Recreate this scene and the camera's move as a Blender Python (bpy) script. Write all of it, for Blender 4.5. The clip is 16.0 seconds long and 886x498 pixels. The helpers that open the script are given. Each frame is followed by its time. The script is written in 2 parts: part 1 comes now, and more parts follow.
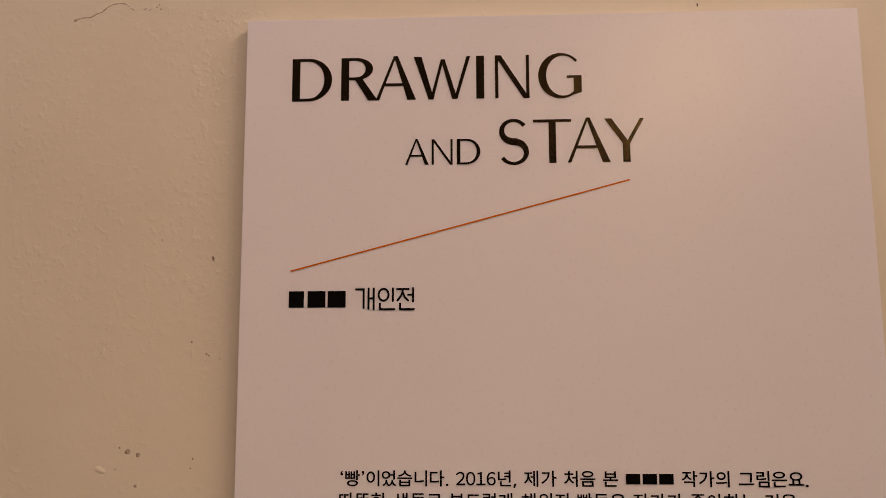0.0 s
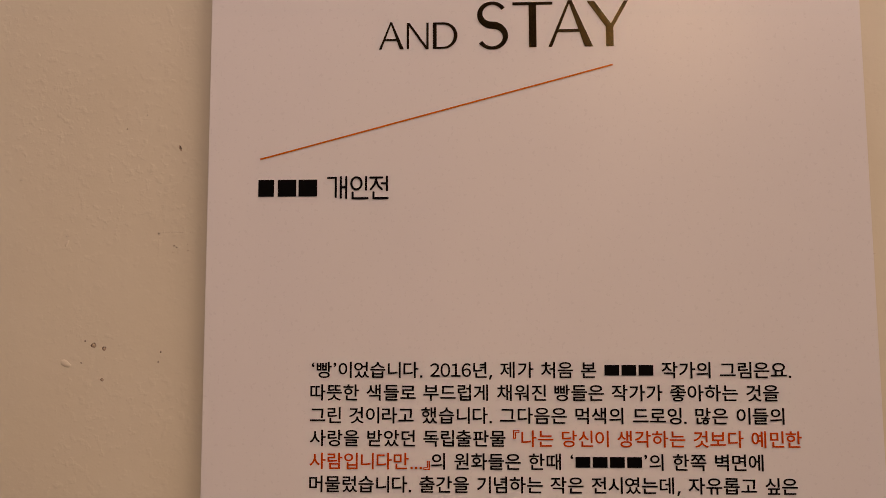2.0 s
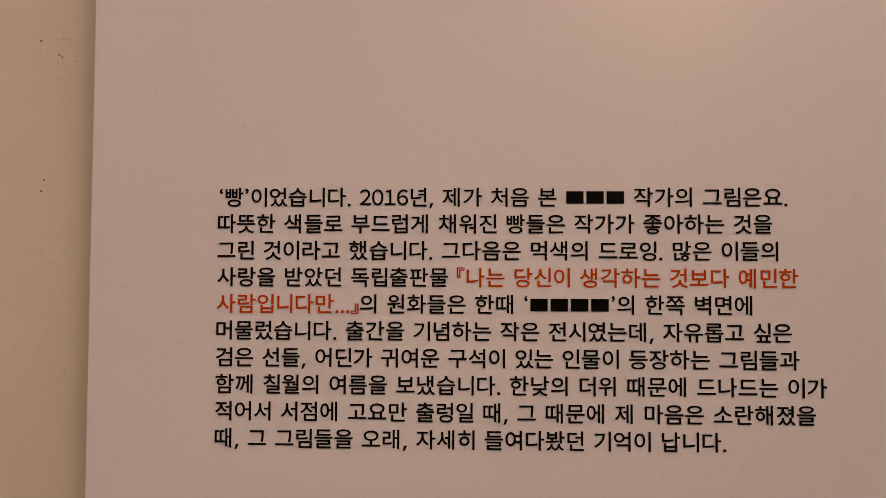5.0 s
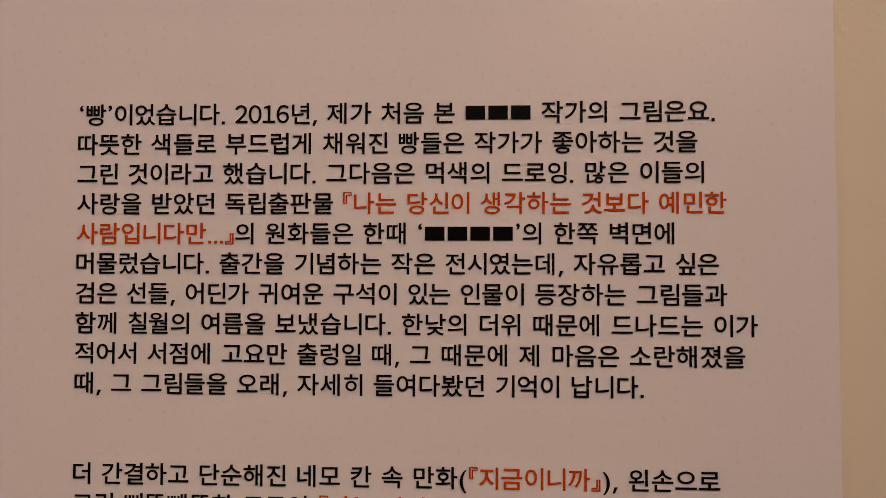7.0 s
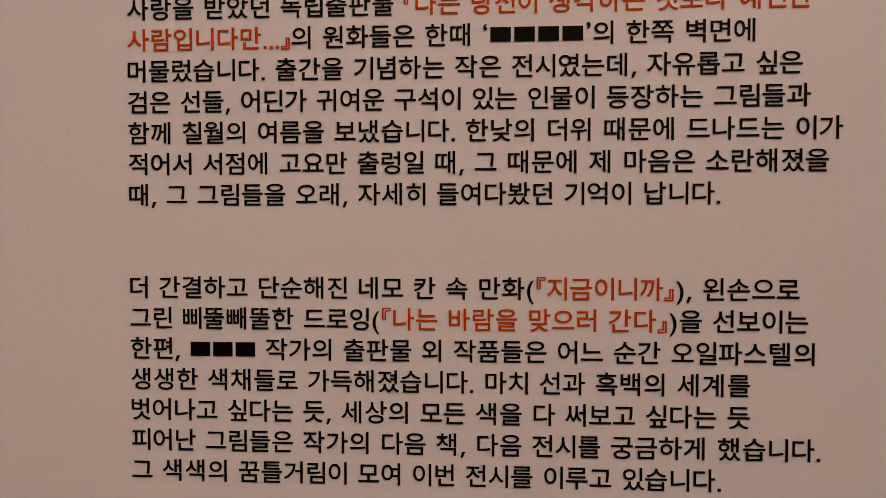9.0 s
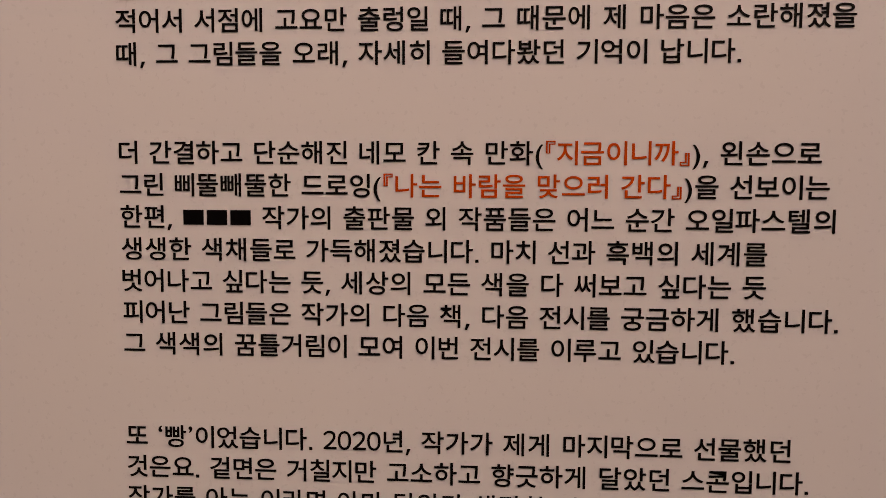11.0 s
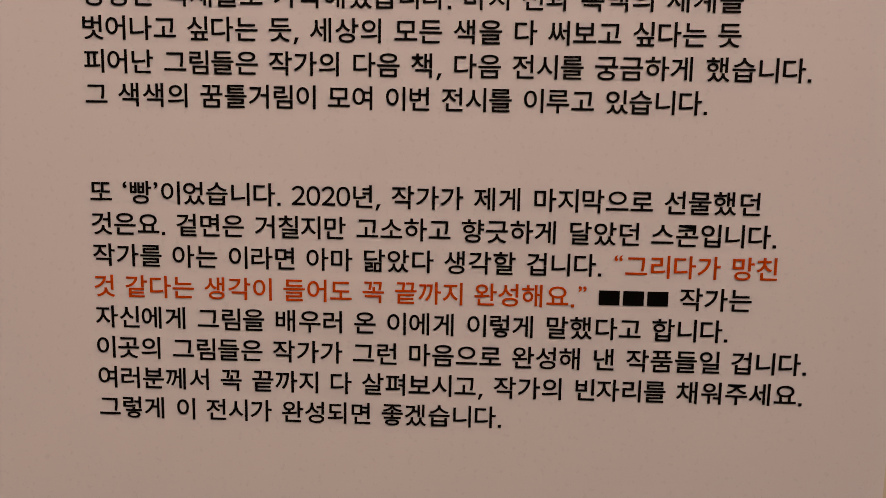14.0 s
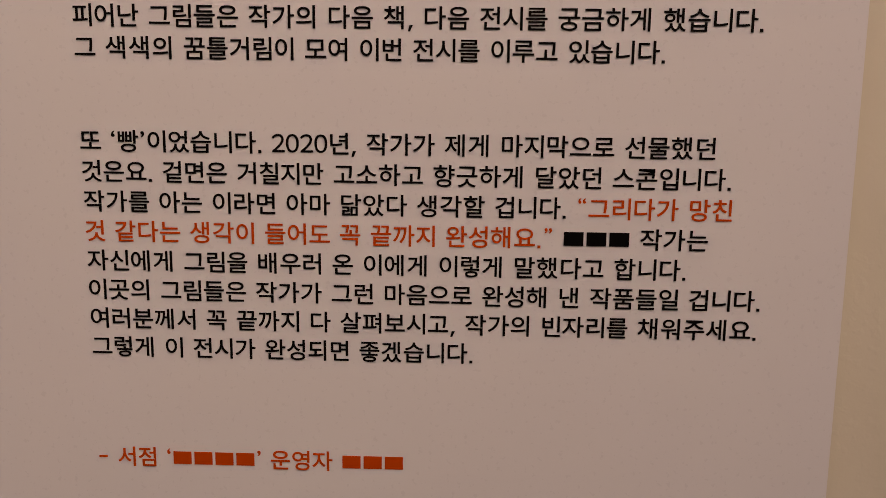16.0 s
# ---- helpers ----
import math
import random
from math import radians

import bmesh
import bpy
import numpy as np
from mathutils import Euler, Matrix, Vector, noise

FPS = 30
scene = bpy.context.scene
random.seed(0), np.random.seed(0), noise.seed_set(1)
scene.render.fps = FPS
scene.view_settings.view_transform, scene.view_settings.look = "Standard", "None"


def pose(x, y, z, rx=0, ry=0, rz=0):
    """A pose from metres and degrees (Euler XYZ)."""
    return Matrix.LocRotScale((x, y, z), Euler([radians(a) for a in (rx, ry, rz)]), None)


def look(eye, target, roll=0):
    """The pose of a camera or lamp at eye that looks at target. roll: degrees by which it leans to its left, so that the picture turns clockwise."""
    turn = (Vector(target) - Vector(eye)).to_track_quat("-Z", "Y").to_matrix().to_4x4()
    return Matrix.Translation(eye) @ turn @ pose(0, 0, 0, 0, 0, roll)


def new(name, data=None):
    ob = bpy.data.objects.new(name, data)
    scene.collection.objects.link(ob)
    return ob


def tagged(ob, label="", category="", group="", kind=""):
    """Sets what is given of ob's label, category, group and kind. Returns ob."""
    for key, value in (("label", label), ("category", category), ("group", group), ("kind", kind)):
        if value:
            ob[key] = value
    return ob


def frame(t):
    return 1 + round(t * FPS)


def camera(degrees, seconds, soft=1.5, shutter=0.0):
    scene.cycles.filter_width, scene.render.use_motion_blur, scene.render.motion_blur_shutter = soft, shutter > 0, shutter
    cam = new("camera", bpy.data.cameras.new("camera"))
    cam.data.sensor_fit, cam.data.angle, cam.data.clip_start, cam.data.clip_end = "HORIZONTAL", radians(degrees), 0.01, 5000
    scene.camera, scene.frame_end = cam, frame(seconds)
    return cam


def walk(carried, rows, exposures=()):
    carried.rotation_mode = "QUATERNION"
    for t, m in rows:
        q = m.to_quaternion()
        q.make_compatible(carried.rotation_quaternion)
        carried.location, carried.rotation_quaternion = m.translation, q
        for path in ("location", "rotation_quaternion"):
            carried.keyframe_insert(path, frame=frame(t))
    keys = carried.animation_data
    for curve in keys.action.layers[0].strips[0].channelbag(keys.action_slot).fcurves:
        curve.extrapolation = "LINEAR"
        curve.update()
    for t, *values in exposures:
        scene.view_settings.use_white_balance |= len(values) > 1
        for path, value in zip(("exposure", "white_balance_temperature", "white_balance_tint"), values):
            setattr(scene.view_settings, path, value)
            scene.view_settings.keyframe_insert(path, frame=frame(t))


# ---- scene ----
cam = camera(57.0, 16.0, soft=0.5)
PATH = [
    (0, (-0.07765, -0.75342, 1.37691), (-0.10710, -0.05995, 1.46767), -0.215),
    (0.5, (-0.07611, -0.74843, 1.36249), (-0.10295, -0.05482, 1.45298), -0.212),
    (1, (-0.06931, -0.74318, 1.34944), (-0.09651, -0.04884, 1.43401), -0.150),
    (1.5, (-0.06275, -0.73353, 1.33330), (-0.09145, -0.03767, 1.40371), -0.095),
    (2, (-0.05977, -0.71998, 1.30937), (-0.08655, -0.02327, 1.37167), -0.094),
    (2.5, (-0.05436, -0.70951, 1.29805), (-0.08317, -0.01188, 1.34780), -0.049),
    (3, (-0.05431, -0.69523, 1.27585), (-0.08069, 0.00272, 1.32245), -0.053),
    (3.5, (-0.04960, -0.67806, 1.25725), (-0.07579, 0.02022, 1.29870), 0.083),
    (3.7, (-0.04621, -0.66885, 1.25369), (-0.07261, 0.02979, 1.28854), 0.191),
    (5.8, (0.01396, -0.55634, 1.18467), (-0.00711, 0.14287, 1.21065), 0.096),
    (6, (0.02363, -0.54788, 1.18478), (0.00629, 0.15157, 1.20655), 0.085),
    (6.5, (0.04959, -0.53251, 1.17896), (0.02846, 0.16702, 1.19376), 0.113),
    (7, (0.06296, -0.52710, 1.16365), (0.03007, 0.17183, 1.18388), 0.121),
    (7.5, (0.06031, -0.51540, 1.13802), (0.01993, 0.18330, 1.15126), 0.138),
    (8, (0.03676, -0.52032, 1.11917), (-0.00974, 0.17813, 1.11971), 0.111),
    (8.5, (0.03152, -0.51859, 1.09529), (-0.01642, 0.17969, 1.08530), 0.123),
    (9, (0.03289, -0.50772, 1.07097), (-0.01636, 0.19027, 1.05115), -0.059),
    (9.2, (0.03131, -0.50368, 1.06148), (-0.01480, 0.19440, 1.03779), -0.121),
    (11.5, (0.02648, -0.48680, 0.99933), (-0.01802, 0.20895, 0.93643), 0.409),
    (12, (0.02793, -0.48449, 0.97764), (-0.01369, 0.21107, 0.91084), 0.645),
    (12.5, (0.02301, -0.48025, 0.95592), (-0.01564, 0.21459, 0.88042), 0.739),
    (13, (0.01952, -0.48147, 0.92928), (-0.01496, 0.21300, 0.84851), 0.896),
    (13.5, (0.02437, -0.48661, 0.91012), (-0.00781, 0.20688, 0.82051), 0.977),
    (14, (0.03092, -0.49339, 0.89683), (0.00658, 0.19873, 0.79493), 0.974),
    (14.5, (0.03635, -0.50311, 0.88694), (0.01452, 0.18811, 0.77861), 0.827),
    (15, (0.03552, -0.51278, 0.88065), (0.01438, 0.17762, 0.76704), 0.772),
    (15.5, (0.04178, -0.51714, 0.87839), (0.02031, 0.17265, 0.76123), 0.739),
    (16, (0.04832, -0.52400, 0.87679), (0.02620, 0.16585, 0.76010), 0.708),
]
EXPOSURES = [(0.0, 0.02, 6500, 10), (3.5, 0.00, 6420, 10), (7.0, -0.02, 6300, 10), (9.0, -0.02, 6200, 10),
             (11.5, 0.22, 6100, 9.5), (12.5, 0.26, 6080, 9), (16.0, 0.27, 5980, 8)]
walk(cam, [(t, look(eye, target, roll)) for t, eye, target, roll in PATH], EXPOSURES)

# ---- light: warm gallery lamps and an added soft fill under a closed ceiling ----
WALL_Y = 0.015          # the hanging wall's face; the panel's face lies at y = 0
CEILING_Z = 3.22


def lamp(name, at, target, size, watts, colour, spread=180):
    data = bpy.data.lights.new(name, "AREA")
    data.shape, data.size, data.energy, data.color = "DISK", size, watts, colour
    data.spread = radians(spread)
    ob = new(name, data)
    ob.matrix_world = look(at, target)
    return ob


lamp("track_spot", (0.90, -2.90, 2.72), (-0.149, 0.0, 0.986), 0.26, 0.68, (1.0, 0.65, 0.36), 34)
# added fill for the room's general light; it evens out left and right
lamp("soft_ambient_fill", (-0.75, -1.456, 3.18), (-0.75, -1.4, 0.0), 1.2, 21.8, (1.0, 0.715, 0.65))
# a long batten that runs away from the hanging wall, under the ceiling to the right of the panel
batten = lamp("ceiling_batten", (1.94, -1.71, 3.16), (1.94, -1.6, 0.0), 0.12, 47.5, (1.0, 0.715, 0.595), 157)
batten.data.shape, batten.data.size_y = "RECTANGLE", 2.5
batten.matrix_world = pose(1.94, -1.71, 3.16, 0, 64, 0)

world = bpy.data.worlds.new("room_world")
world.use_nodes = True
world.node_tree.nodes["Background"].inputs["Color"].default_value = (0.0, 0.0, 0.0, 1)
scene.world = world


# ---- materials ----
def material(name, colour, roughness=0.6, specular=0.3):
    mat = bpy.data.materials.new(name)
    mat.use_nodes = True
    b = mat.node_tree.nodes["Principled BSDF"]
    b.inputs["Base Color"].default_value = (*colour, 1)
    b.inputs["Roughness"].default_value = roughness
    b.inputs["Specular IOR Level"].default_value = specular
    return mat, mat.node_tree.nodes, mat.node_tree.links, b


def noise_node(nodes, links, scale, detail=3.0, rough=0.55, stretch=(1, 1, 1)):
    co = nodes.new("ShaderNodeTexCoord")
    mp = nodes.new("ShaderNodeMapping")
    mp.inputs["Scale"].default_value = stretch
    links.new(co.outputs["Object"], mp.inputs["Vector"])
    n = nodes.new("ShaderNodeTexNoise")
    n.inputs["Scale"].default_value, n.inputs["Detail"].default_value = scale, detail
    n.inputs["Roughness"].default_value = rough
    links.new(mp.outputs["Vector"], n.inputs["Vector"])
    return n


def ramp(nodes, links, source, stops):
    r = nodes.new("ShaderNodeValToRGB")
    while len(r.color_ramp.elements) < len(stops):
        r.color_ramp.elements.new(0.5)
    for e, (p, c) in zip(r.color_ramp.elements, stops):
        e.position, e.color = p, (*c, 1)
    links.new(source, r.inputs["Fac"])
    return r


def bump(nodes, links, source, strength, distance, before=None):
    b = nodes.new("ShaderNodeBump")
    b.inputs["Strength"].default_value, b.inputs["Distance"].default_value = strength, distance
    links.new(source, b.inputs["Height"])
    if before:
        links.new(before.outputs["Normal"], b.inputs["Normal"])
    return b


def wall_paint():
    """Cream emulsion, rolled over old plaster: small pimples in patches, slow waves, faint grime."""
    mat, n, l, b = material("cream_wall_paint", (0.72, 0.66, 0.50), 0.55, 0.35)
    tone = noise_node(n, l, 5.0, 5.0)
    col = ramp(n, l, tone.outputs["Fac"], [(0.3, (0.70, 0.648, 0.500)), (0.7, (0.745, 0.698, 0.552))])
    l.new(col.outputs["Color"], b.inputs["Base Color"])
    waves = noise_node(n, l, 22.0, 2.0)
    patch = noise_node(n, l, 14.0, 2.0)
    pimple = noise_node(n, l, 150.0, 2.0, 0.45)
    mask = ramp(n, l, patch.outputs["Fac"], [(0.35, (0.30, 0.30, 0.30)), (0.65, (1, 1, 1))])
    peak = ramp(n, l, pimple.outputs["Fac"], [(0.54, (0, 0, 0)), (0.80, (1, 1, 1))])
    both = n.new("ShaderNodeMath")
    both.operation = "MULTIPLY"
    l.new(mask.outputs["Color"], both.inputs[0])
    l.new(peak.outputs["Color"], both.inputs[1])
    grain = noise_node(n, l, 420.0, 2.0)
    b1 = bump(n, l, waves.outputs["Fac"], 0.28, 0.003)
    b2 = bump(n, l, both.outputs[0], 0.27, 0.0009, b1)
    b3 = bump(n, l, grain.outputs["Fac"], 0.13, 0.0006, b2)
    l.new(b3.outputs["Normal"], b.inputs["Normal"])
    return mat


def panel_print():
    """Matt-laminated white print: faint cloudy tone and a slight orange-peel in the film."""
    mat, n, l, b = material("matt_white_print", (0.80, 0.79, 0.78), 0.30, 0.5)
    tone = noise_node(n, l, 3.0, 3.0)
    col = ramp(n, l, tone.outputs["Fac"], [(0.3, (0.785, 0.772, 0.765)), (0.7, (0.815, 0.80, 0.79))])
    l.new(col.outputs["Color"], b.inputs["Base Color"])
    film = noise_node(n, l, 260.0, 2.0)
    rough = ramp(n, l, film.outputs["Fac"], [(0.3, (0.26, 0.26, 0.26)), (0.7, (0.35, 0.35, 0.35))])
    l.new(rough.outputs["Color"], b.inputs["Roughness"])
    b1 = bump(n, l, film.outputs["Fac"], 0.025, 0.0003)
    l.new(b1.outputs["Normal"], b.inputs["Normal"])
    return mat


def ink(name, colour, roughness, gloss=0.3, tint=(1, 1, 1), flake=0.25):
    """Glossy printed ink with a fine sparkle where it mirrors a lamp."""
    mat, n, l, b = material(name, colour, roughness, gloss)
    b.inputs["Specular Tint"].default_value = (*tint, 1)
    speck = noise_node(n, l, 1400.0, 2.0)
    r = ramp(n, l, speck.outputs["Fac"], [(0.35, (roughness - 0.08,) * 3), (0.65, (roughness + 0.10,) * 3)])
    l.new(r.outputs["Color"], b.inputs["Roughness"])
    b1 = bump(n, l, speck.outputs["Fac"], flake, 0.0002)
    l.new(b1.outputs["Normal"], b.inputs["Normal"])
    return mat


def mottled(name, low, high, scale, roughness, depth=0.0004):
    mat, n, l, b = material(name, high, roughness, 0.3)
    tone = noise_node(n, l, scale, 4.0)
    col = ramp(n, l, tone.outputs["Fac"], [(0.3, low), (0.7, high)])
    l.new(col.outputs["Color"], b.inputs["Base Color"])
    b1 = bump(n, l, tone.outputs["Fac"], 0.3, depth)
    l.new(b1.outputs["Normal"], b.inputs["Normal"])
    return mat


PAINT = wall_paint()
PRINT = panel_print()
BLACK = ink("black_ink", (0.0025, 0.002, 0.002), 0.38, 0.10)
ORANGE = ink("orange_ink", (0.52, 0.060, 0.0004), 0.42, 0.03)
# orange ink for the rule, with the mirrored gold light put into its colour
ORANGE_LIT = ink("orange_ink_gold_lit", (0.62, 0.150, 0.004), 0.30, 0.5, (1.0, 0.75, 0.35), 0.1)
TITLE = ink("black_title_ink", (0.0025, 0.002, 0.002), 0.19, 0.78, (1.0, 0.70, 0.28), 0.06)
FOAM = mottled("white_foam_core", (0.70, 0.68, 0.66), (0.80, 0.78, 0.76), 300.0, 0.8)
# dark for real specks of grime and for the painted shade of hollows
DIRT_AND_SHADE = mottled("grime_and_hollow_shade", (0.07, 0.05, 0.035), (0.20, 0.15, 0.10), 900.0, 0.9)
PLASTER = mottled("bare_plaster", (0.34, 0.26, 0.17), (0.54, 0.44, 0.31), 700.0, 0.9)
CEILING = mottled("white_ceiling_paint", (0.74, 0.72, 0.69), (0.80, 0.78, 0.75), 30.0, 0.8)
BOARDS = mottled("dark_closing_floor", (0.09, 0.075, 0.06), (0.14, 0.12, 0.10), 12.0, 0.6)
SHADE = mottled("dark_closing_wall", (0.045, 0.043, 0.042), (0.065, 0.062, 0.060), 20.0, 0.7)


# ---- mesh helpers ----
def mesh_object(name, verts, faces, mat, parent=None, label=""):
    me = bpy.data.meshes.new(name)
    me.from_pydata([tuple(v) for v in verts], [], faces)
    me.materials.append(mat)
    me.update()
    ob = new(name, me)
    ob.parent = parent
    return tagged(ob, label)


def part(name, bm, mat, parent=None, label=""):
    bmesh.ops.recalc_face_normals(bm, faces=bm.faces)
    me = bpy.data.meshes.new(name)
    bm.to_mesh(me)
    bm.free()
    me.materials.append(mat)
    ob = new(name, me)
    ob.parent = parent
    return tagged(ob, label)


def box(x0, y0, z0, x1, y1, z1):
    bm = bmesh.new()
    bmesh.ops.create_cube(bm, size=1, matrix=Matrix.Translation(((x0 + x1) / 2, (y0 + y1) / 2, (z0 + z1) / 2))
                          @ Matrix.Diagonal((x1 - x0, y1 - y0, z1 - z0, 1)))
    return bm


# ---- the room ----
X0, X1, Y0 = -2.6, 2.8, -5.4
wall = tagged(part("wall_north", box(X0, WALL_Y, 0, X1, WALL_Y + 0.15, CEILING_Z), PAINT),
              "cream painted plaster wall with pimples, specks and scuffs", "wall", kind="structure")
# unseen closing walls and floor, kept dark so the glossy ink mirrors little
for name, dims in (("wall_south", (X0, Y0 - 0.15, 0, X1, Y0, CEILING_Z)),
                   ("wall_west", (X0 - 0.15, Y0 - 0.15, 0, X0, WALL_Y + 0.15, CEILING_Z)),
                   ("wall_east", (X1, Y0 - 0.15, 0, X1 + 0.15, WALL_Y + 0.15, CEILING_Z))):
    tagged(part(name, box(*dims), SHADE), "unseen plain dark wall added to close the room", "wall", kind="structure")
tagged(part("floor", box(X0 - 0.15, Y0 - 0.15, -0.1, X1 + 0.15, WALL_Y + 0.15, 0), BOARDS),
       "unseen plain dark floor added to close the room", "floor", kind="structure")
tagged(part("ceiling", box(X0 - 0.15, Y0 - 0.15, CEILING_Z, X1 + 0.15, WALL_Y + 0.15, CEILING_Z + 0.1), CEILING),
       "plain white painted ceiling of the room", "ceiling", kind="structure")

# ---- the text panel: a print laminated on foam board, hung flat on the wall ----
TOP, BOTTOM, LEFT = 1.7025, 0.50, -0.300


def right_edge(z):
    """The board is cut a little out of square: wider towards the foot."""
    return 0.2845 + 0.0075 * (TOP - z)


def board(y_front, y_back, inset, bevel):
    bm = bmesh.new()
    ring = [(LEFT + inset, TOP - inset), (LEFT + inset, BOTTOM + inset),
            (right_edge(BOTTOM) - inset, BOTTOM + inset), (right_edge(TOP) - inset, TOP - inset)]
    front = [bm.verts.new((x, y_front, z)) for x, z in ring]
    back = [bm.verts.new((x, y_back, z)) for x, z in ring]
    bm.faces.new(front)
    bm.faces.new(back[::-1])
    for i in range(4):
        bm.faces.new((front[i - 1], front[i], back[i], back[i - 1]))
    if bevel:
        bmesh.ops.bevel(bm, geom=bm.edges[:], offset=bevel, segments=2, affect="EDGES")
    return bm


panel = tagged(new("text_panel"), "tall white foam-board text panel mounted on the cream wall", "exhibition panel")
panel.location = (0, 0, BOTTOM)


def on_panel(ob):
    ob.matrix_parent_inverse = Matrix.Translation((0, 0, -BOTTOM))
    return ob


on_panel(part("foam_core", board(0.0031, WALL_Y, 0.0008, 0), FOAM, panel, "white foam core edge"))
on_panel(part("printed_sheet", board(0.0, 0.0030, 0.0, 0.0006), PRINT, panel, "matt white printed sheet"))

# ---- lettering ----
FACE = -0.0001     # back of the ink, just off the sheet
INK = 0.0003       # its thickness
GLYPHS = {}


def load_glyphs(characters, weight):
    """Outlines of the built-in font, filled and extruded, for a body of 1: set one under the other, then taken apart."""
    c = bpy.data.curves.new("glyphs", "FONT")
    c.body, c.space_line, c.resolution_u, c.offset, c.extrude = "\n".join(characters), 3.0, 5, weight, 0.5
    ob = bpy.data.objects.new("glyphs", c)
    me = ob.to_mesh()
    v = np.empty(3 * len(me.vertices))
    me.vertices.foreach_get("co", v)
    v = v.reshape(-1, 3)
    row = np.floor((0.5 + 1.5 - v[:, 1]) / 3.0 + 0.0).astype(int)
    polys = [[] for _ in characters]
    for p in me.polygons:
        polys[row[p.vertices[0]]].append(tuple(p.vertices))
    for r, ch in enumerate(characters):
        pick = np.nonzero(row == r)[0]
        at = {int(j): n for n, j in enumerate(pick)}
        GLYPHS[ch] = (v[pick] + (0, 3.0 * r, 0), [tuple(at[j] for j in p) for p in polys[r]])
    ob.to_mesh_clear()
    bpy.data.objects.remove(ob)
    bpy.data.curves.remove(c)


NARROW = {" ": 0.341, ".": 0.247, ",": 0.280, "‘": 0.275, "’": 0.275, "“": 0.47, "”": 0.47, "(": 0.42, ")": 0.42,
          "『": 0.40, "』": 0.40, "-": 0.55}
NARROW.update({d: 0.575 for d in "0123456789"})


def advance(ch):
    """The letters are set to their own widths: syllables with a single upright vowel run narrow, doubled ones wide."""
    if ch in NARROW:
        return NARROW[ch]
    vowel = (ord(ch) - 0xAC00) // 28 % 21
    return {20: 0.877, 4: 0.904, 6: 0.904, 0: 0.933, 2: 0.933, 1: 0.948, 3: 0.948, 5: 0.948, 7: 0.948}.get(vowel, 0.92)


def blocks(*rectangles):
    """A mark made of square-cut bars (x0, x1, y0, y1), for a body of 1."""
    verts, faces = [], []
    for x0, x1, y0, y1 in rectangles:
        n = len(verts)
        verts += [(x, y, z) for z in (-0.5, 0.5) for x, y in ((x0, y0), (x1, y0), (x1, y1), (x0, y1))]
        faces += [tuple(n + j for j in f) for f in ((3, 2, 1, 0), (4, 5, 6, 7), (0, 1, 5, 4), (1, 2, 6, 5), (2, 3, 7, 6), (3, 0, 4, 7))]
    return np.array(verts), faces


def moved(glyph, dx, dy, sx=1.0, sy=1.0):
    v, f = glyph
    low, high = v.min(axis=0), v.max(axis=0)
    mid = (low + high) / 2
    return (v - mid) * (sx, sy, 1) + mid + (dx, dy, 0), f


NAME = "■"          # one syllable of a name, drawn as a plain bar


def bar_box(x0, x1, z0, z1):
    v = [(x, -y, z) for y in (-0.5, 0.5) for x, z in ((x0, z0), (x1, z0), (x1, z1), (x0, z1))]
    f = [(4, 5, 6, 7), (3, 2, 1, 0), (0, 1, 5, 4), (1, 2, 6, 5), (2, 3, 7, 6), (3, 0, 4, 7)]
    return np.array(v), f


SHARED = {}         # one mesh for each character and ink


def letter_mesh(ch, orange):
    if (ch, orange) not in SHARED:
        v, f = GLYPHS[ch]
        me = bpy.data.meshes.new("letter")
        me.from_pydata([(x, -z, y) for x, y, z in v.tolist()], [], f)
        me.materials.append(ORANGE if orange else BLACK)
        me.update()
        SHARED[ch, orange] = me
    return SHARED[ch, orange]


def write_line(text, x0, x1, baseline, body, name="text_line"):
    """A line of printed text whose ink runs from x0 to x1. { } encloses words in orange."""
    marks, pen, orange, i = [], 0.0, False, 0
    while i < len(text):
        ch = text[i]
        if ch in "{}":
            orange = ch == "{"
        elif ch == NAME:
            n = len(text[i:]) - len(text[i:].lstrip(NAME))
            marks += [(None, orange, pen + 0.92 * j, 0.06, 0.85) for j in range(n)]
            pen += 0.92 * n
            i += n - 1
        elif ch == " ":
            pen += NARROW[" "]
        else:
            low, high = GLYPHS[ch][0][:, 0].min(), GLYPHS[ch][0][:, 0].max()
            wide = advance(ch)
            shift = pen if ch not in NARROW else pen + wide / 2 - (low + high) / 2
            marks.append((ch, orange, shift, low, high))
            pen += wide
        i += 1
    a = min(shift + low for _, _, shift, low, _ in marks)
    b = max(shift + high for _, _, shift, _, high in marks)
    k = (x1 - x0) / (b - a)
    line = tagged(new(name), "printed line of text in black and orange" if "{" in text else "")
    line.parent = panel
    on_panel(line)
    line.location = (x0, FACE - INK / 2, baseline)
    for ch, orange, shift, low, high in marks:
        if ch:
            ob = tagged(new("letter", letter_mesh(ch, orange)), "orange printed letter" if orange else "")
        else:
            ob = mesh_object("plain_bar", *bar_box(low, high, 0.07, 0.66), ORANGE if orange else BLACK, None,
                             "orange plain bar" if orange else "black plain bar")
        ob.parent = line
        ob.location = ((shift - a) * k, 0, 0)
        ob.scale = (k, INK, body)


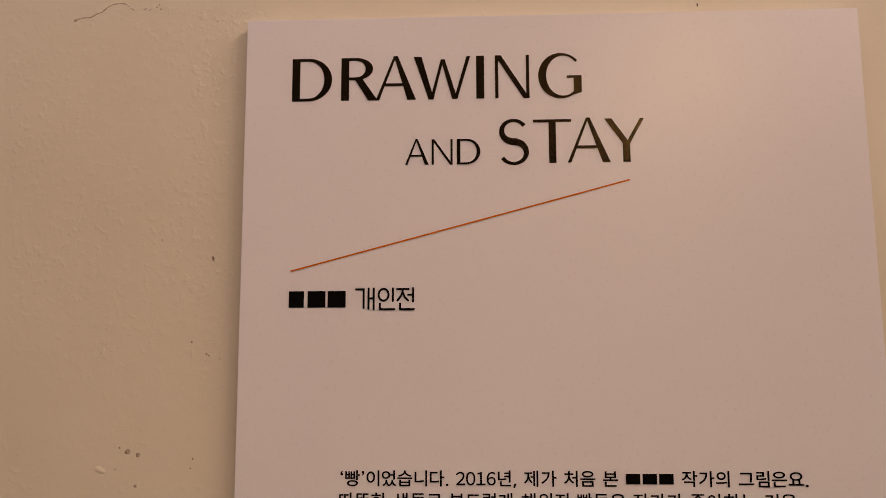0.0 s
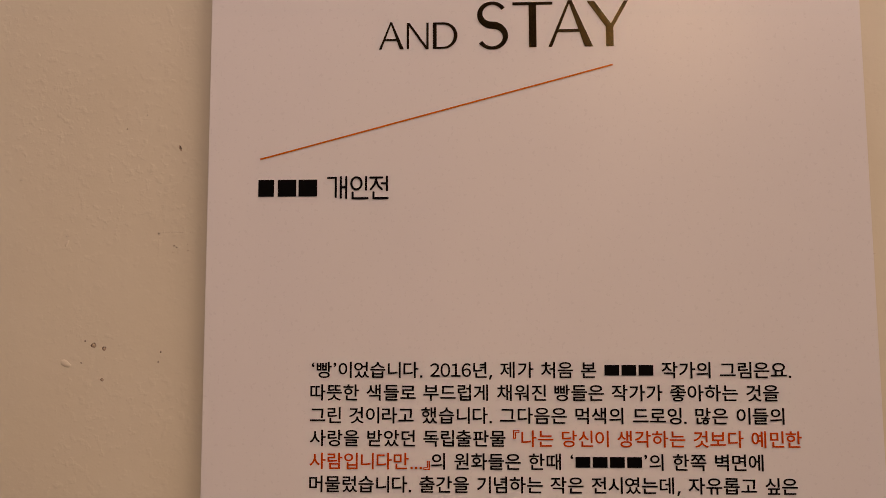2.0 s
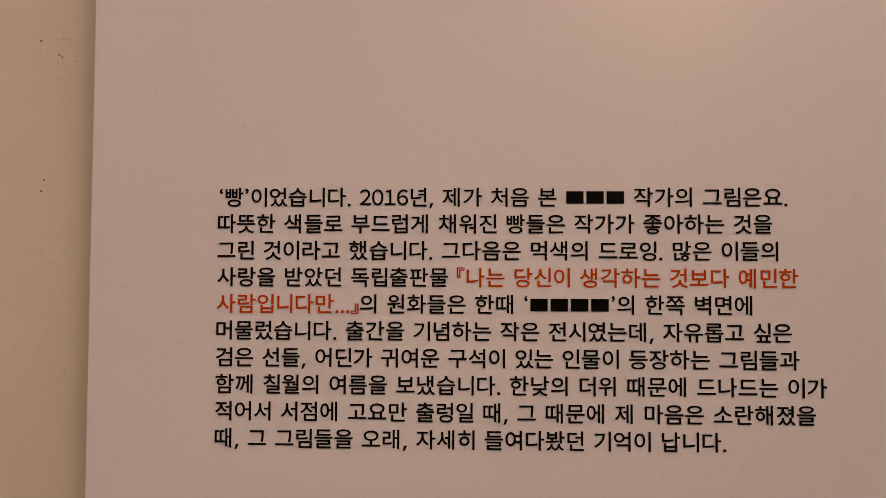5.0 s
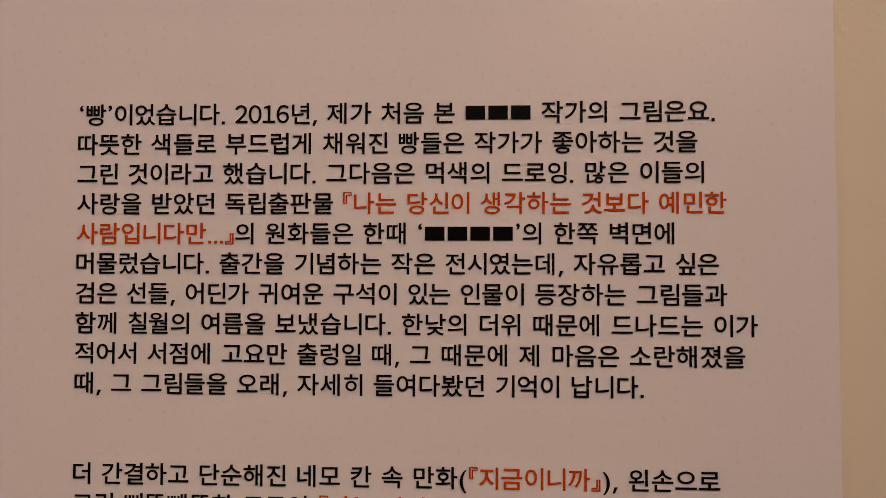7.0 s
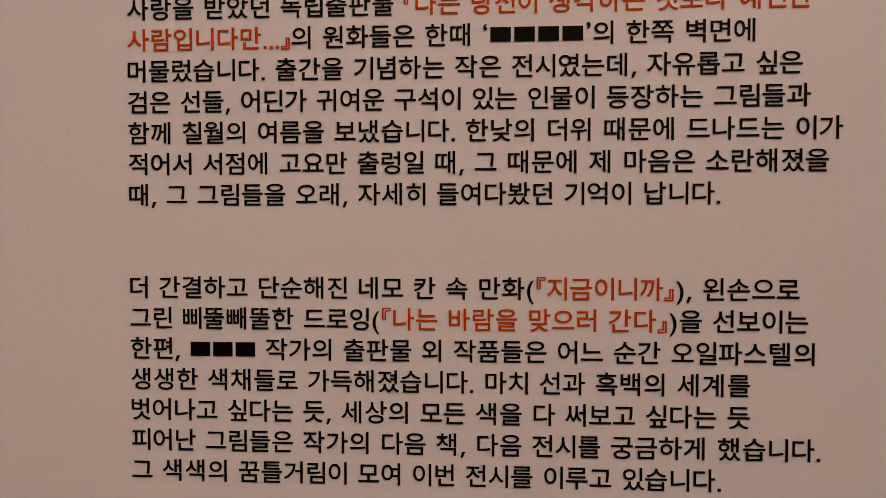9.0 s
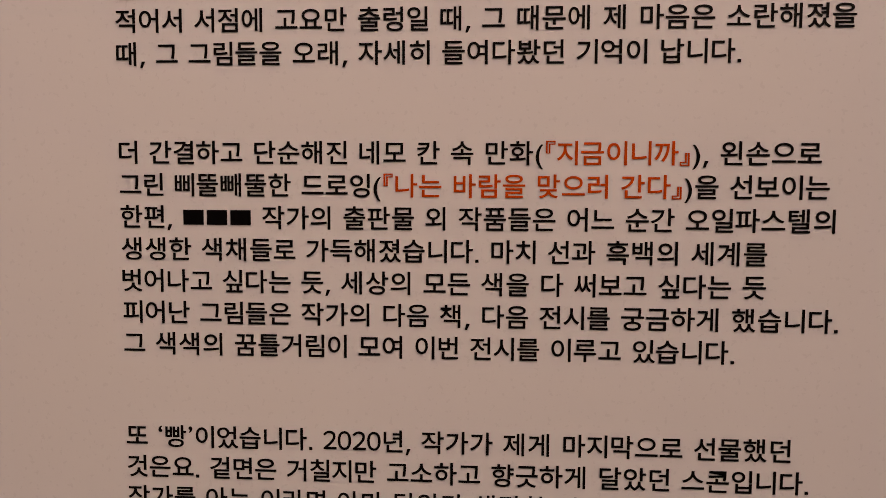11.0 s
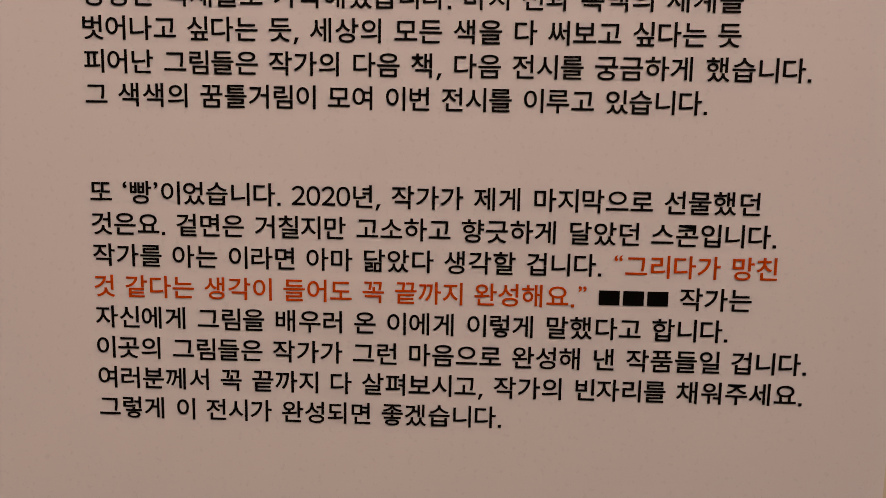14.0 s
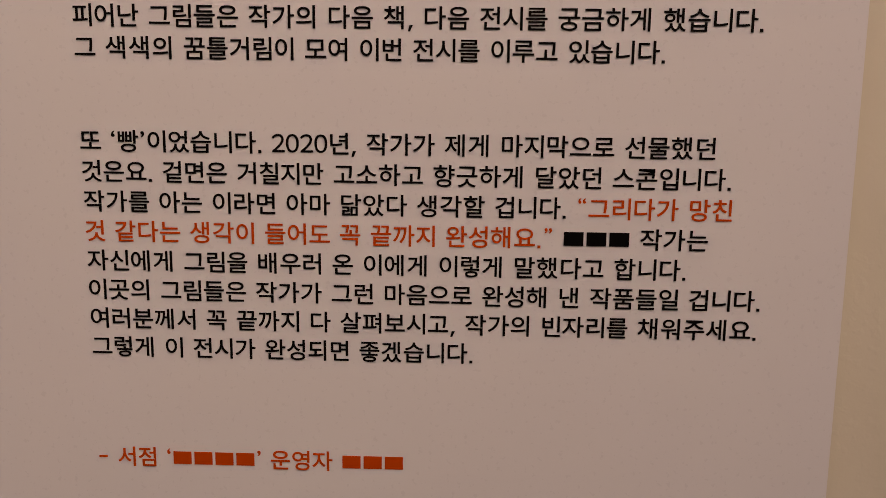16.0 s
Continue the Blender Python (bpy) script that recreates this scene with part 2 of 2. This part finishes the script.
# Roman capitals with thick and thin strokes, drawn in a box of height 1.
class Cap:
    def __init__(self, thick, thin):
        self.verts, self.faces, self.level, self.T, self.t = [], [], 0, thick, thin

    def quad_strip(self, left, right):
        """A flat stroke between two edge lines, with its own small rise so that strokes may cross."""
        rise = INK * (1 + 0.12 * self.level)
        self.level += 1
        n, base = len(left), len(self.verts)
        for y in (FACE - rise, FACE):
            self.verts += [(x, y, z) for x, z in left] + [(x, y, z) for x, z in right]
        for j in range(n - 1):
            p, q = base + j, base + n + j
            self.faces += [(p, p + 1, q + 1, q), (p + 2 * n, q + 2 * n, q + 1 + 2 * n, p + 1 + 2 * n),
                           (p, p + 2 * n, p + 1 + 2 * n, p + 1), (q, q + 1, q + 1 + 2 * n, q + 2 * n)]
        for p, q in ((base, base + n), (base + n - 1, base + 2 * n - 1)):
            self.faces.append((p, q, q + 2 * n, p + 2 * n))

    def bar(self, x0, z0, x1, z1):
        self.quad_strip([(x0, z0), (x0, z1)], [(x1, z0), (x1, z1)])

    def slant(self, bx, bz, tx, tz, wide, wide_top=None):
        """A diagonal with level ends: its foot starts at bx, its head at tx."""
        w2 = wide if wide_top is None else wide_top
        self.quad_strip([(bx, bz), (tx, tz)], [(bx + wide, bz), (tx + w2, tz)])

    def arc(self, cx, cz, rx, rz, a0, a1, inner_cx, irx, irz, n=28):
        out, inn = [], []
        for j in range(n + 1):
            a = radians(a0 + (a1 - a0) * j / n)
            out.append((cx + rx * math.cos(a), cz + rz * math.sin(a)))
            inn.append((inner_cx + irx * math.cos(a), cz + irz * math.sin(a)))
        self.quad_strip(inn, out)


def draw_cap(ch, w, T, t):
    c = Cap(T, t)
    if ch == "D":
        c.bar(0, 0, T, 1)
        k = w * 0.42
        c.bar(T, 1 - t, k, 1), c.bar(T, 0, k, t)
        c.arc(k, 0.5, w - k, 0.5, -90, 90, k, w - k - T, 0.5 - t)
    elif ch == "R":
        c.bar(0, 0, T, 1)
        k, h = w * 0.40, 0.52
        c.bar(T, 1 - t, k, 1), c.bar(T, 1 - h, k * 1.15, 1 - h + t)
        c.arc(k, 1 - h / 2, w * 0.87 - k, h / 2, -90, 90, k, w * 0.87 - k - T * 0.95, h / 2 - t)
        c.slant(w - T * 1.22, 0, w * 0.36, 1 - h + t * 0.5, T * 1.22, T * 1.0)
    elif ch == "A":
        apex = w * 0.47
        c.slant(0, 0, apex - 0.02, 1.03, t * 1.25, t * 0.9)
        c.slant(w - T * 1.1, 0, apex - 0.02, 1.03, T * 1.1, T * 0.5)
        c.bar(w * 0.20, 0.325, w * 0.72, 0.325 + t)
    elif ch == "W":
        m = w * 0.49
        c.slant(w * 0.26, 0, 0, 1, T * 0.7, T * 0.98)
        c.slant(w * 0.29, 0, m - 0.015, 0.93, t * 1.2, t * 1.0)
        c.slant(w * 0.68, 0, m - 0.015, 0.93, T * 0.65, T * 0.5)
        c.slant(w * 0.71, 0, w - t * 1.3, 1, t * 1.2, t * 1.3)
    elif ch == "I":
        c.bar(0, 0, T, 1)
    elif ch == "N":
        c.bar(0, 0, t * 1.15, 1), c.bar(w - t * 1.15, 0, w, 1)
        c.slant(w - T * 0.75, -0.01, 0, 1, T * 0.75, T * 0.75)
    elif ch == "G":
        c.arc(w * 0.52, 0.5, w * 0.52, 0.53, 42, 308, w * 0.575, w * 0.52 - T * 0.70, 0.53 - t)
        c.quad_strip([(w - T, 0.055), (w - T, 0.50)], [(w, 0.115), (w, 0.50)])
        c.bar(w * 0.66, 0.50 - t * 0.9, w - T * 0.5, 0.50)
    elif ch == "S":
        left, right, n = [], [], 60
        for j in range(n + 1):
            s = -1 + 2 * j / n
            # centre line: two open bowls joined by a falling spine
            if s < 0:
                a = radians(28 + (270 - 28) * (s + 1))
                x, z = 0.5 * w + 0.385 * w * math.cos(a), 0.745 + 0.245 * math.sin(a)
            else:
                a = radians(90 - 242 * s)
                x, z = 0.5 * w + 0.41 * w * math.cos(a), 0.248 + 0.252 * math.sin(a)
            left.append((x, z))
        pts = left
        la, rb = [], []
        for j, (x, z) in enumerate(pts):
            x2, z2 = pts[min(j + 1, n)]
            x3, z3 = pts[max(j - 1, 0)]
            d = Vector((x2 - x3, z2 - z3)).normalized()
            middle = math.exp(-((j / n - 0.5) / 0.17) ** 2)
            wd = 0.5 * (t * 1.05 + (T * 0.98 - t) * middle + 0.3 * (T - t) * (1 - middle) * abs(d.y))
            la.append((x - d.y * wd, z + d.x * wd))
            rb.append((x + d.y * wd, z - d.x * wd))
        c.quad_strip(la, rb)
    elif ch == "T":
        c.bar(w / 2 - T / 2, 0, w / 2 + T / 2, 1 - t)
        c.bar(0, 1 - t, w, 1)
    elif ch == "Y":
        m = w * 0.54
        c.bar(m - T / 2, 0, m + T / 2, 0.44)
        c.slant(m - T / 2, 0.43, 0, 1, T * 0.98, T * 1.0)
        c.slant(m + T / 2 - t * 1.5, 0.42, w - t * 1.5, 1, t * 1.5, t * 1.45)
    return c


def capital(ch, x0, x1, baseline, height, thick, thin):
    c = draw_cap(ch, (x1 - x0) / height, thick, thin)
    verts = [(x0 + x * height, y, baseline + z * height) for x, y, z in c.verts]
    ob = on_panel(mesh_object("letter", verts, c.faces, TITLE, panel, "black capital letter of the title"))
    bm = bmesh.new()
    bm.from_mesh(ob.data)
    bmesh.ops.recalc_face_normals(bm, faces=bm.faces)
    bm.to_mesh(ob.data)
    bm.free()


for ch, a, b in (("D", -0.2545, -0.2160), ("R", -0.2070, -0.1718), ("A", -0.1735, -0.1350), ("W", -0.1370, -0.0828),
                 ("I", -0.0772, -0.0697), ("N", -0.0592, -0.0267), ("G", -0.0182, 0.0228)):
    capital(ch, a, b, 1.6199, 0.0423, 0.178, 0.062)
for ch, a, b in (("A", -0.1452, -0.1228), ("N", -0.1200, -0.1002), ("D", -0.0962, -0.0740)):
    capital(ch, a, b, 1.5560, 0.0245, 0.135, 0.070)
for ch, a, b in (("S", -0.0570, -0.0280), ("T", -0.0240, 0.0120), ("A", 0.0080, 0.0480), ("Y", 0.0430, 0.0802)):
    capital(ch, a, b, 1.5562, 0.0420, 0.160, 0.062)

# the thin orange rule that climbs under the title
RULE = [(-0.2525, 1.4558), (0.0652, 1.5392)]
d = (Vector(RULE[1]) - Vector(RULE[0])).normalized() * 0.0007
rule = Cap(1, 1)
rule.quad_strip([(x - d.y, z + d.x) for x, z in RULE], [(x + d.y, z - d.x) for x, z in RULE])
on_panel(mesh_object("rule", rule.verts, rule.faces, ORANGE_LIT, panel, "thin slanting orange line"))

FIRST, PITCH, BODY = 1.2618, 0.01963, 0.0153
TEXT = [
    (0, 0.2120, "‘빵’이었습니다. 2016년, 제가 처음 본 ■■■ 작가의 그림은요."),
    (1, 0.2010, "따뜻한 색들로 부드럽게 채워진 빵들은 작가가 좋아하는 것을"),
    (2, 0.2050, "그린 것이라고 했습니다. 그다음은 먹색의 드로잉. 많은 이들의"),
    (3, 0.2190, "사랑을 받았던 독립출판물 {『나는 당신이 생각하는 것보다 예민한}"),
    (4, 0.1860, "{사람입니다만...』}의 원화들은 한때 ‘■■■■’의 한쪽 벽면에"),
    (5, 0.2140, "머물렀습니다. 출간을 기념하는 작은 전시였는데, 자유롭고 싶은"),
    (6, 0.2190, "검은 선들, 어딘가 귀여운 구석이 있는 인물이 등장하는 그림들과"),
    (7, 0.2380, "함께 칠월의 여름을 보냈습니다. 한낮의 더위 때문에 드나드는 이가"),
    (8, 0.2300, "적어서 서점에 고요만 출렁일 때, 그 때문에 제 마음은 소란해졌을"),
    (9, 0.1662, "때, 그 그림들을 오래, 자세히 들여다봤던 기억이 납니다."),
    (12, 0.2138, "더 간결하고 단순해진 네모 칸 속 만화({『지금이니까』}), 왼손으로"),
    (13, 0.2190, "그린 삐뚤빼뚤한 드로잉({『나는 바람을 맞으러 간다』})을 선보이는"),
    (14, 0.2230, "한편, ■■■ 작가의 출판물 외 작품들은 어느 순간 오일파스텔의"),
    (15, 0.1850, "생생한 색채들로 가득해졌습니다. 마치 선과 흑백의 세계를"),
    (16, 0.1850, "벗어나고 싶다는 듯, 세상의 모든 색을 다 써보고 싶다는 듯"),
    (17, 0.2270, "피어난 그림들은 작가의 다음 책, 다음 전시를 궁금하게 했습니다."),
    (18, 0.1680, "그 색색의 꿈틀거림이 모여 이번 전시를 이루고 있습니다."),
    (21, 0.2030, "또 ‘빵’이었습니다. 2020년, 작가가 제게 마지막으로 선물했던"),
    (22, 0.2140, "것은요. 겉면은 거칠지만 고소하고 향긋하게 달았던 스콘입니다."),
    (23, 0.2160, "작가를 아는 이라면 아마 닮았다 생각할 겁니다. {“그리다가 망친}"),
    (24, 0.2020, "{것 같다는 생각이 들어도 꼭 끝까지 완성해요.”} ■■■ 작가는"),
    (25, 0.1890, "자신에게 그림을 배우러 온 이에게 이렇게 말했다고 합니다."),
    (26, 0.2380, "이곳의 그림들은 작가가 그런 마음으로 완성해 낸 작품들일 겁니다."),
    (27, 0.2370, "여러분께서 꼭 끝까지 다 살펴보시고, 작가의 빈자리를 채워주세요."),
    (28, 0.0520, "그렇게 이 전시가 완성되면 좋겠습니다."),
    (32, 0.0060, "{- 서점 ‘■■■■’ 운영자 ■■■}"),
]
used = set("".join(text for _, _, text in TEXT)) - set(" {}" + NAME)
load_glyphs(sorted(used - set(NARROW)), 0.010)
load_glyphs("０１２６", 0.009)          # wide figures, drawn in the same hand as the Korean
GLYPHS.update({d: moved(GLYPHS[wide], 0, 0, 0.94, 1.0) for d, wide in zip("0126", "０１２６")})
load_glyphs(sorted(used & set("‘’“”-")), 0.014)
load_glyphs(sorted(used & set("()")), 0.010)
GLYPHS["."] = blocks((0.0, 0.125, -0.060, 0.065))
GLYPHS[","] = blocks((0.0, 0.145, -0.165, 0.085))
GLYPHS[","][0][:, 0] = [0.0, 0.085, 0.195, 0.060] * 2        # a slanting tick
for ch, rise, k in (("‘", 0.095, 0.95), ("’", 0.095, 0.95), ("“", 0.13, 0.82), ("”", 0.13, 0.82)):
    GLYPHS[ch] = moved(GLYPHS[ch], 0, rise, k, k)
GLYPHS["-"] = moved(GLYPHS["-"], 0, 0.13, 1.35, 0.75)
# small double corner brackets: the opening one hangs from the top, the closing one stands on the foot
GLYPHS["『"] = blocks((0.0, 0.065, 0.36, 0.85), (0.105, 0.165, 0.36, 0.74), (0.065, 0.35, 0.80, 0.85), (0.165, 0.35, 0.70, 0.74),
                     (0.065, 0.105, 0.36, 0.39), (0.31, 0.35, 0.74, 0.80))
GLYPHS["』"] = blocks((0.285, 0.35, -0.10, 0.39), (0.185, 0.245, 0.01, 0.39), (0.0, 0.285, -0.10, -0.05), (0.0, 0.185, 0.01, 0.05),
                     (0.245, 0.285, 0.36, 0.39), (0.0, 0.04, -0.05, 0.01))

for row, right, text in TEXT:
    write_line(text, -0.2042 if row else -0.2032, right, FIRST - PITCH * row, BODY)

# ---- the subtitle, in a round-ended monoline face: three bars for a name, then its syllables ----
SUB_X, SUB_Z, SUB = -0.2540, 1.4189, 0.000177       # its foot and its unit


def round_stroke(verts, faces, points, wide, level):
    """A bent stroke of even width with round ends, laid a hair over the strokes before it."""
    rise = INK * (1 + 0.12 * level)
    outline, n = [], len(points)
    for side in (1, -1):
        run = points if side == 1 else points[::-1]
        for j, (x, z) in enumerate(run):
            before, after = Vector(run[max(j - 1, 0)]), Vector(run[min(j + 1, n - 1)])
            into, out = Vector((x, z)) - before, after - Vector((x, z))
            d = (into.normalized() + out.normalized()).normalized()
            bend = max(0.5, abs(d.dot((out if out.length else into).normalized())))
            if j == 0:
                continue
            if j == n - 1:
                a0 = math.atan2(d.y, d.x) + math.pi / 2
                outline += [(x + wide / 2 * math.cos(a0 - math.pi * k / 8), z + wide / 2 * math.sin(a0 - math.pi * k / 8)) for k in range(9)]
            else:
                outline.append((x - d.y * wide / 2 / bend, z + d.x * wide / 2 / bend))
    base, m = len(verts), len(outline)
    for y in (FACE - rise, FACE):
        verts += [(SUB_X + x * SUB, y, SUB_Z + z * SUB) for x, z in outline]
    faces.append(tuple(range(base, base + m)))
    for j in range(m):
        k = (j + 1) % m
        faces.append((base + j, base + k, base + m + k, base + m + j))


def ring_stroke(verts, faces, cx, cz, rx, rz, wide, level):
    rise, n, base = INK * (1 + 0.12 * level), 32, len(verts)
    for y in (FACE - rise, FACE):
        for grow in (wide / 2, -wide / 2):
            verts += [(SUB_X + (cx + (rx + grow) * math.cos(2 * math.pi * j / n)) * SUB, y,
                       SUB_Z + (cz + (rz + grow) * math.sin(2 * math.pi * j / n)) * SUB) for j in range(n)]
    for j in range(n):
        k = (j + 1) % n
        faces += [(base + j, base + k, base + n + k, base + n + j), (base + j, base + 2 * n + j, base + 2 * n + k, base + k),
                  (base + n + j, base + n + k, base + 3 * n + k, base + 3 * n + j)]


SUBTITLE = (
    ([[(358, 110), (398, 110), (398, 12)], [(424, 114), (424, 8)], [(424, 62), (450, 62)], [(451, 114), (451, 6)]], None),
    ([[(552, 114), (552, 48)], [(484, 34), (484, 5), (560, 5)]], (503, 81, 26, 31)),
    ([[(574, 110), (634, 110)], [(606, 110), (596, 76), (576, 50)], [(604, 92), (614, 68), (632, 50)], [(632, 80), (658, 80)], [(658, 114), (658, 44)],
      [(590, 34), (590, 5), (662, 5)]], None),
)
subtitle = tagged(new("subtitle"), "printed black subtitle in a round-ended face")
subtitle.parent = panel
on_panel(subtitle)
for x0, x1 in ((2, 82), (102, 196), (208, 303)):
    v = [(SUB_X + x * SUB, y, SUB_Z + z * SUB) for y in (FACE - INK, FACE) for x, z in ((x0, 16), (x1, 16), (x1, 102), (x0, 102))]
    mesh_object("plain_bar", v, [(0, 1, 2, 3), (0, 4, 5, 1), (1, 5, 6, 2), (2, 6, 7, 3), (3, 7, 4, 0)], BLACK, subtitle, "black plain bar")
for strokes, ring in SUBTITLE:
    v, f = [], []
    for level, points in enumerate(strokes):
        round_stroke(v, f, points, 10.5, level)
    if ring:
        ring_stroke(v, f, *ring, 10.5, len(strokes))
    mesh_object("letter", v, f, BLACK, subtitle)

# ---- marks on the wall ----
mark_rng = random.Random(7)


def spot(name, x, z, rx, rz, mat, turn=0.0, rise=0.0003, sides=11, rough=0.22):
    """A small uneven blot or chip: a low cap with a ragged rim, standing a hair off the paint."""
    x, z = x + 0.014 * (-x - 0.3), z + 0.0010 + (1.47 - z) * 0.0085
    bm = bmesh.new()
    rings = []
    shape = [1 + mark_rng.uniform(-rough, rough) for _ in range(sides)]
    for scale, lift in ((1.0, 0.0), (0.75, 0.7)):
        ring = []
        for j in range(sides):
            a = 2 * math.pi * j / sides
            u, w = rx * shape[j] * scale * math.cos(a), rz * shape[j] * scale * math.sin(a)
            c, q = math.cos(turn), math.sin(turn)
            ring.append(bm.verts.new((x + u * c - w * q, WALL_Y - 0.0001 - rise * lift, z + u * q + w * c)))
        rings.append(ring)
    top = bm.verts.new((x, WALL_Y - 0.0001 - rise, z))
    for j in range(sides):
        k = (j + 1) % sides
        bm.faces.new((rings[0][j], rings[0][k], rings[1][k], rings[1][j]))
        bm.faces.new((rings[1][j], rings[1][k], top))
    for f in bm.faces:
        f.smooth = True
    return part(name, bm, mat, wall)


def crack(points, wide, mat, lift):
    """A wandering hairline of uneven width."""
    points = [(x + 0.014 * (-x - 0.3), z - 0.0012) for x, z in points]
    fine = []
    for (x0, z0), (x1, z1) in zip(points, points[1:]):
        for j in range(5):
            s = j / 5
            fine.append((x0 + (x1 - x0) * s + mark_rng.uniform(-1, 1) * 0.0006, z0 + (z1 - z0) * s + mark_rng.uniform(-1, 1) * 0.0006))
    bm = bmesh.new()
    rows = []
    for x, z in fine:
        h = wide * mark_rng.uniform(0.25, 0.6)
        rows.append([bm.verts.new((x + h * 0.4, WALL_Y - 0.0001, z - h)), bm.verts.new((x, WALL_Y - lift, z)),
                     bm.verts.new((x - h * 0.4, WALL_Y - 0.0001, z + h))])
    for p, q in zip(rows, rows[1:]):
        for j in range(2):
            bm.faces.new((p[j], p[j + 1], q[j + 1], q[j]))
    return part("crack", bm, mat, wall, "hairline crack in the paint")


CRACK = [(-0.483, 1.7140), (-0.476, 1.7165), (-0.468, 1.7172), (-0.456, 1.7220), (-0.448, 1.7285),
         (-0.439, 1.7315), (-0.431, 1.7305), (-0.425, 1.7250), (-0.420, 1.7235)]
crack(CRACK, 0.0014, PLASTER, 0.0003)
spot("chip", -0.482, 1.7143, 0.0028, 0.0018, PLASTER, 0.4)
for x, z, rx, rz in ((-0.410, 1.7248, 0.0030, 0.0011), (-0.405, 1.7238, 0.0026, 0.0009), (-0.398, 1.7265, 0.0016, 0.0012),
                     (-0.394, 1.7242, 0.0020, 0.0010), (-0.396, 1.7290, 0.0012, 0.0015)):
    spot("chip", x, z, rx * 0.7, rz * 0.7, PLASTER, 0.5, rough=0.45)
# a dent: the shade on one side is laid over as a dark blot
spot("chip", -0.3320, 1.4690, 0.0011, 0.0029, PLASTER, 0.42)
spot("speck", -0.3313, 1.4697, 0.0006, 0.0020, DIRT_AND_SHADE, 0.42, 0.0006)
# holes as low dark discs; the shade of their depth is in the colour
for x, z, r in ((-0.4080, 1.2860, 0.0026), (-0.3980, 1.2830, 0.0022), (-0.3990, 1.2550, 0.0018)):
    spot("nail_hole", x, z, r * 0.92, r * 0.88, DIRT_AND_SHADE, 0.3, 0.0003)
    spot("filler", x + 0.0002, z - 0.0002, r * 0.74, r * 0.72, PLASTER, 0.0, 0.0006)
for x, z, r in ((-0.4160, 1.2900, 0.0010), (-0.4190, 1.2700, 0.0009), (-0.3450, 1.2800, 0.0010), (-0.3470, 1.2710, 0.0010),
                (-0.3500, 1.3890, 0.0012), (-0.3350, 1.7100, 0.0008), (-0.3830, 1.4880, 0.0008), (-0.4830, 1.4400, 0.0007),
                (-0.4370, 1.3870, 0.0007), (-0.3640, 1.5010, 0.0006), (-0.4700, 1.5600, 0.0006)):
    spot("speck", x, z, r * 0.8, r * 0.8, DIRT_AND_SHADE)
for j in (0, 2, 3, 4, 5, 6, 8):
    spot("speck", -0.3450 + 0.0031 * j + mark_rng.uniform(-0.0011, 0.0011), 1.3900 + mark_rng.uniform(-0.0005, 0.0005),
         mark_rng.uniform(0.0002, 0.0007), 0.0004, DIRT_AND_SHADE if j in (4, 6) else PLASTER)
for j in range(6):
    spot("speck", -0.3500 + mark_rng.uniform(-0.0004, 0.0004), 1.3855 - 0.0032 * j + mark_rng.uniform(-0.001, 0.001), 0.0003, mark_rng.uniform(0.0003, 0.0006), PLASTER)
for x, z, r in ((-0.3352, 1.3775, 0.0007), (-0.3328, 1.3760, 0.0007), (-0.3360, 1.3715, 0.0006), (-0.3220, 1.3730, 0.0006),
                (-0.3225, 1.3790, 0.0004), (-0.3410, 1.3710, 0.0004)):
    spot("speck", x, z, r, r * 1.2, PLASTER if r < 0.0007 else DIRT_AND_SHADE)
for x, z, rx, rz in ((-0.4330, 1.2690, 0.0052, 0.0032), (-0.4370, 1.3800, 0.0012, 0.0035),):
    spot("paint_blister", x, z, rx, rz, PAINT, -0.5, 0.0007)
spot("speck", 0.1450, 1.7165, 0.0006, 0.0024, DIRT_AND_SHADE)
spot("scratch", 0.3000, 1.3670, 0.0045, 0.0004, PLASTER)
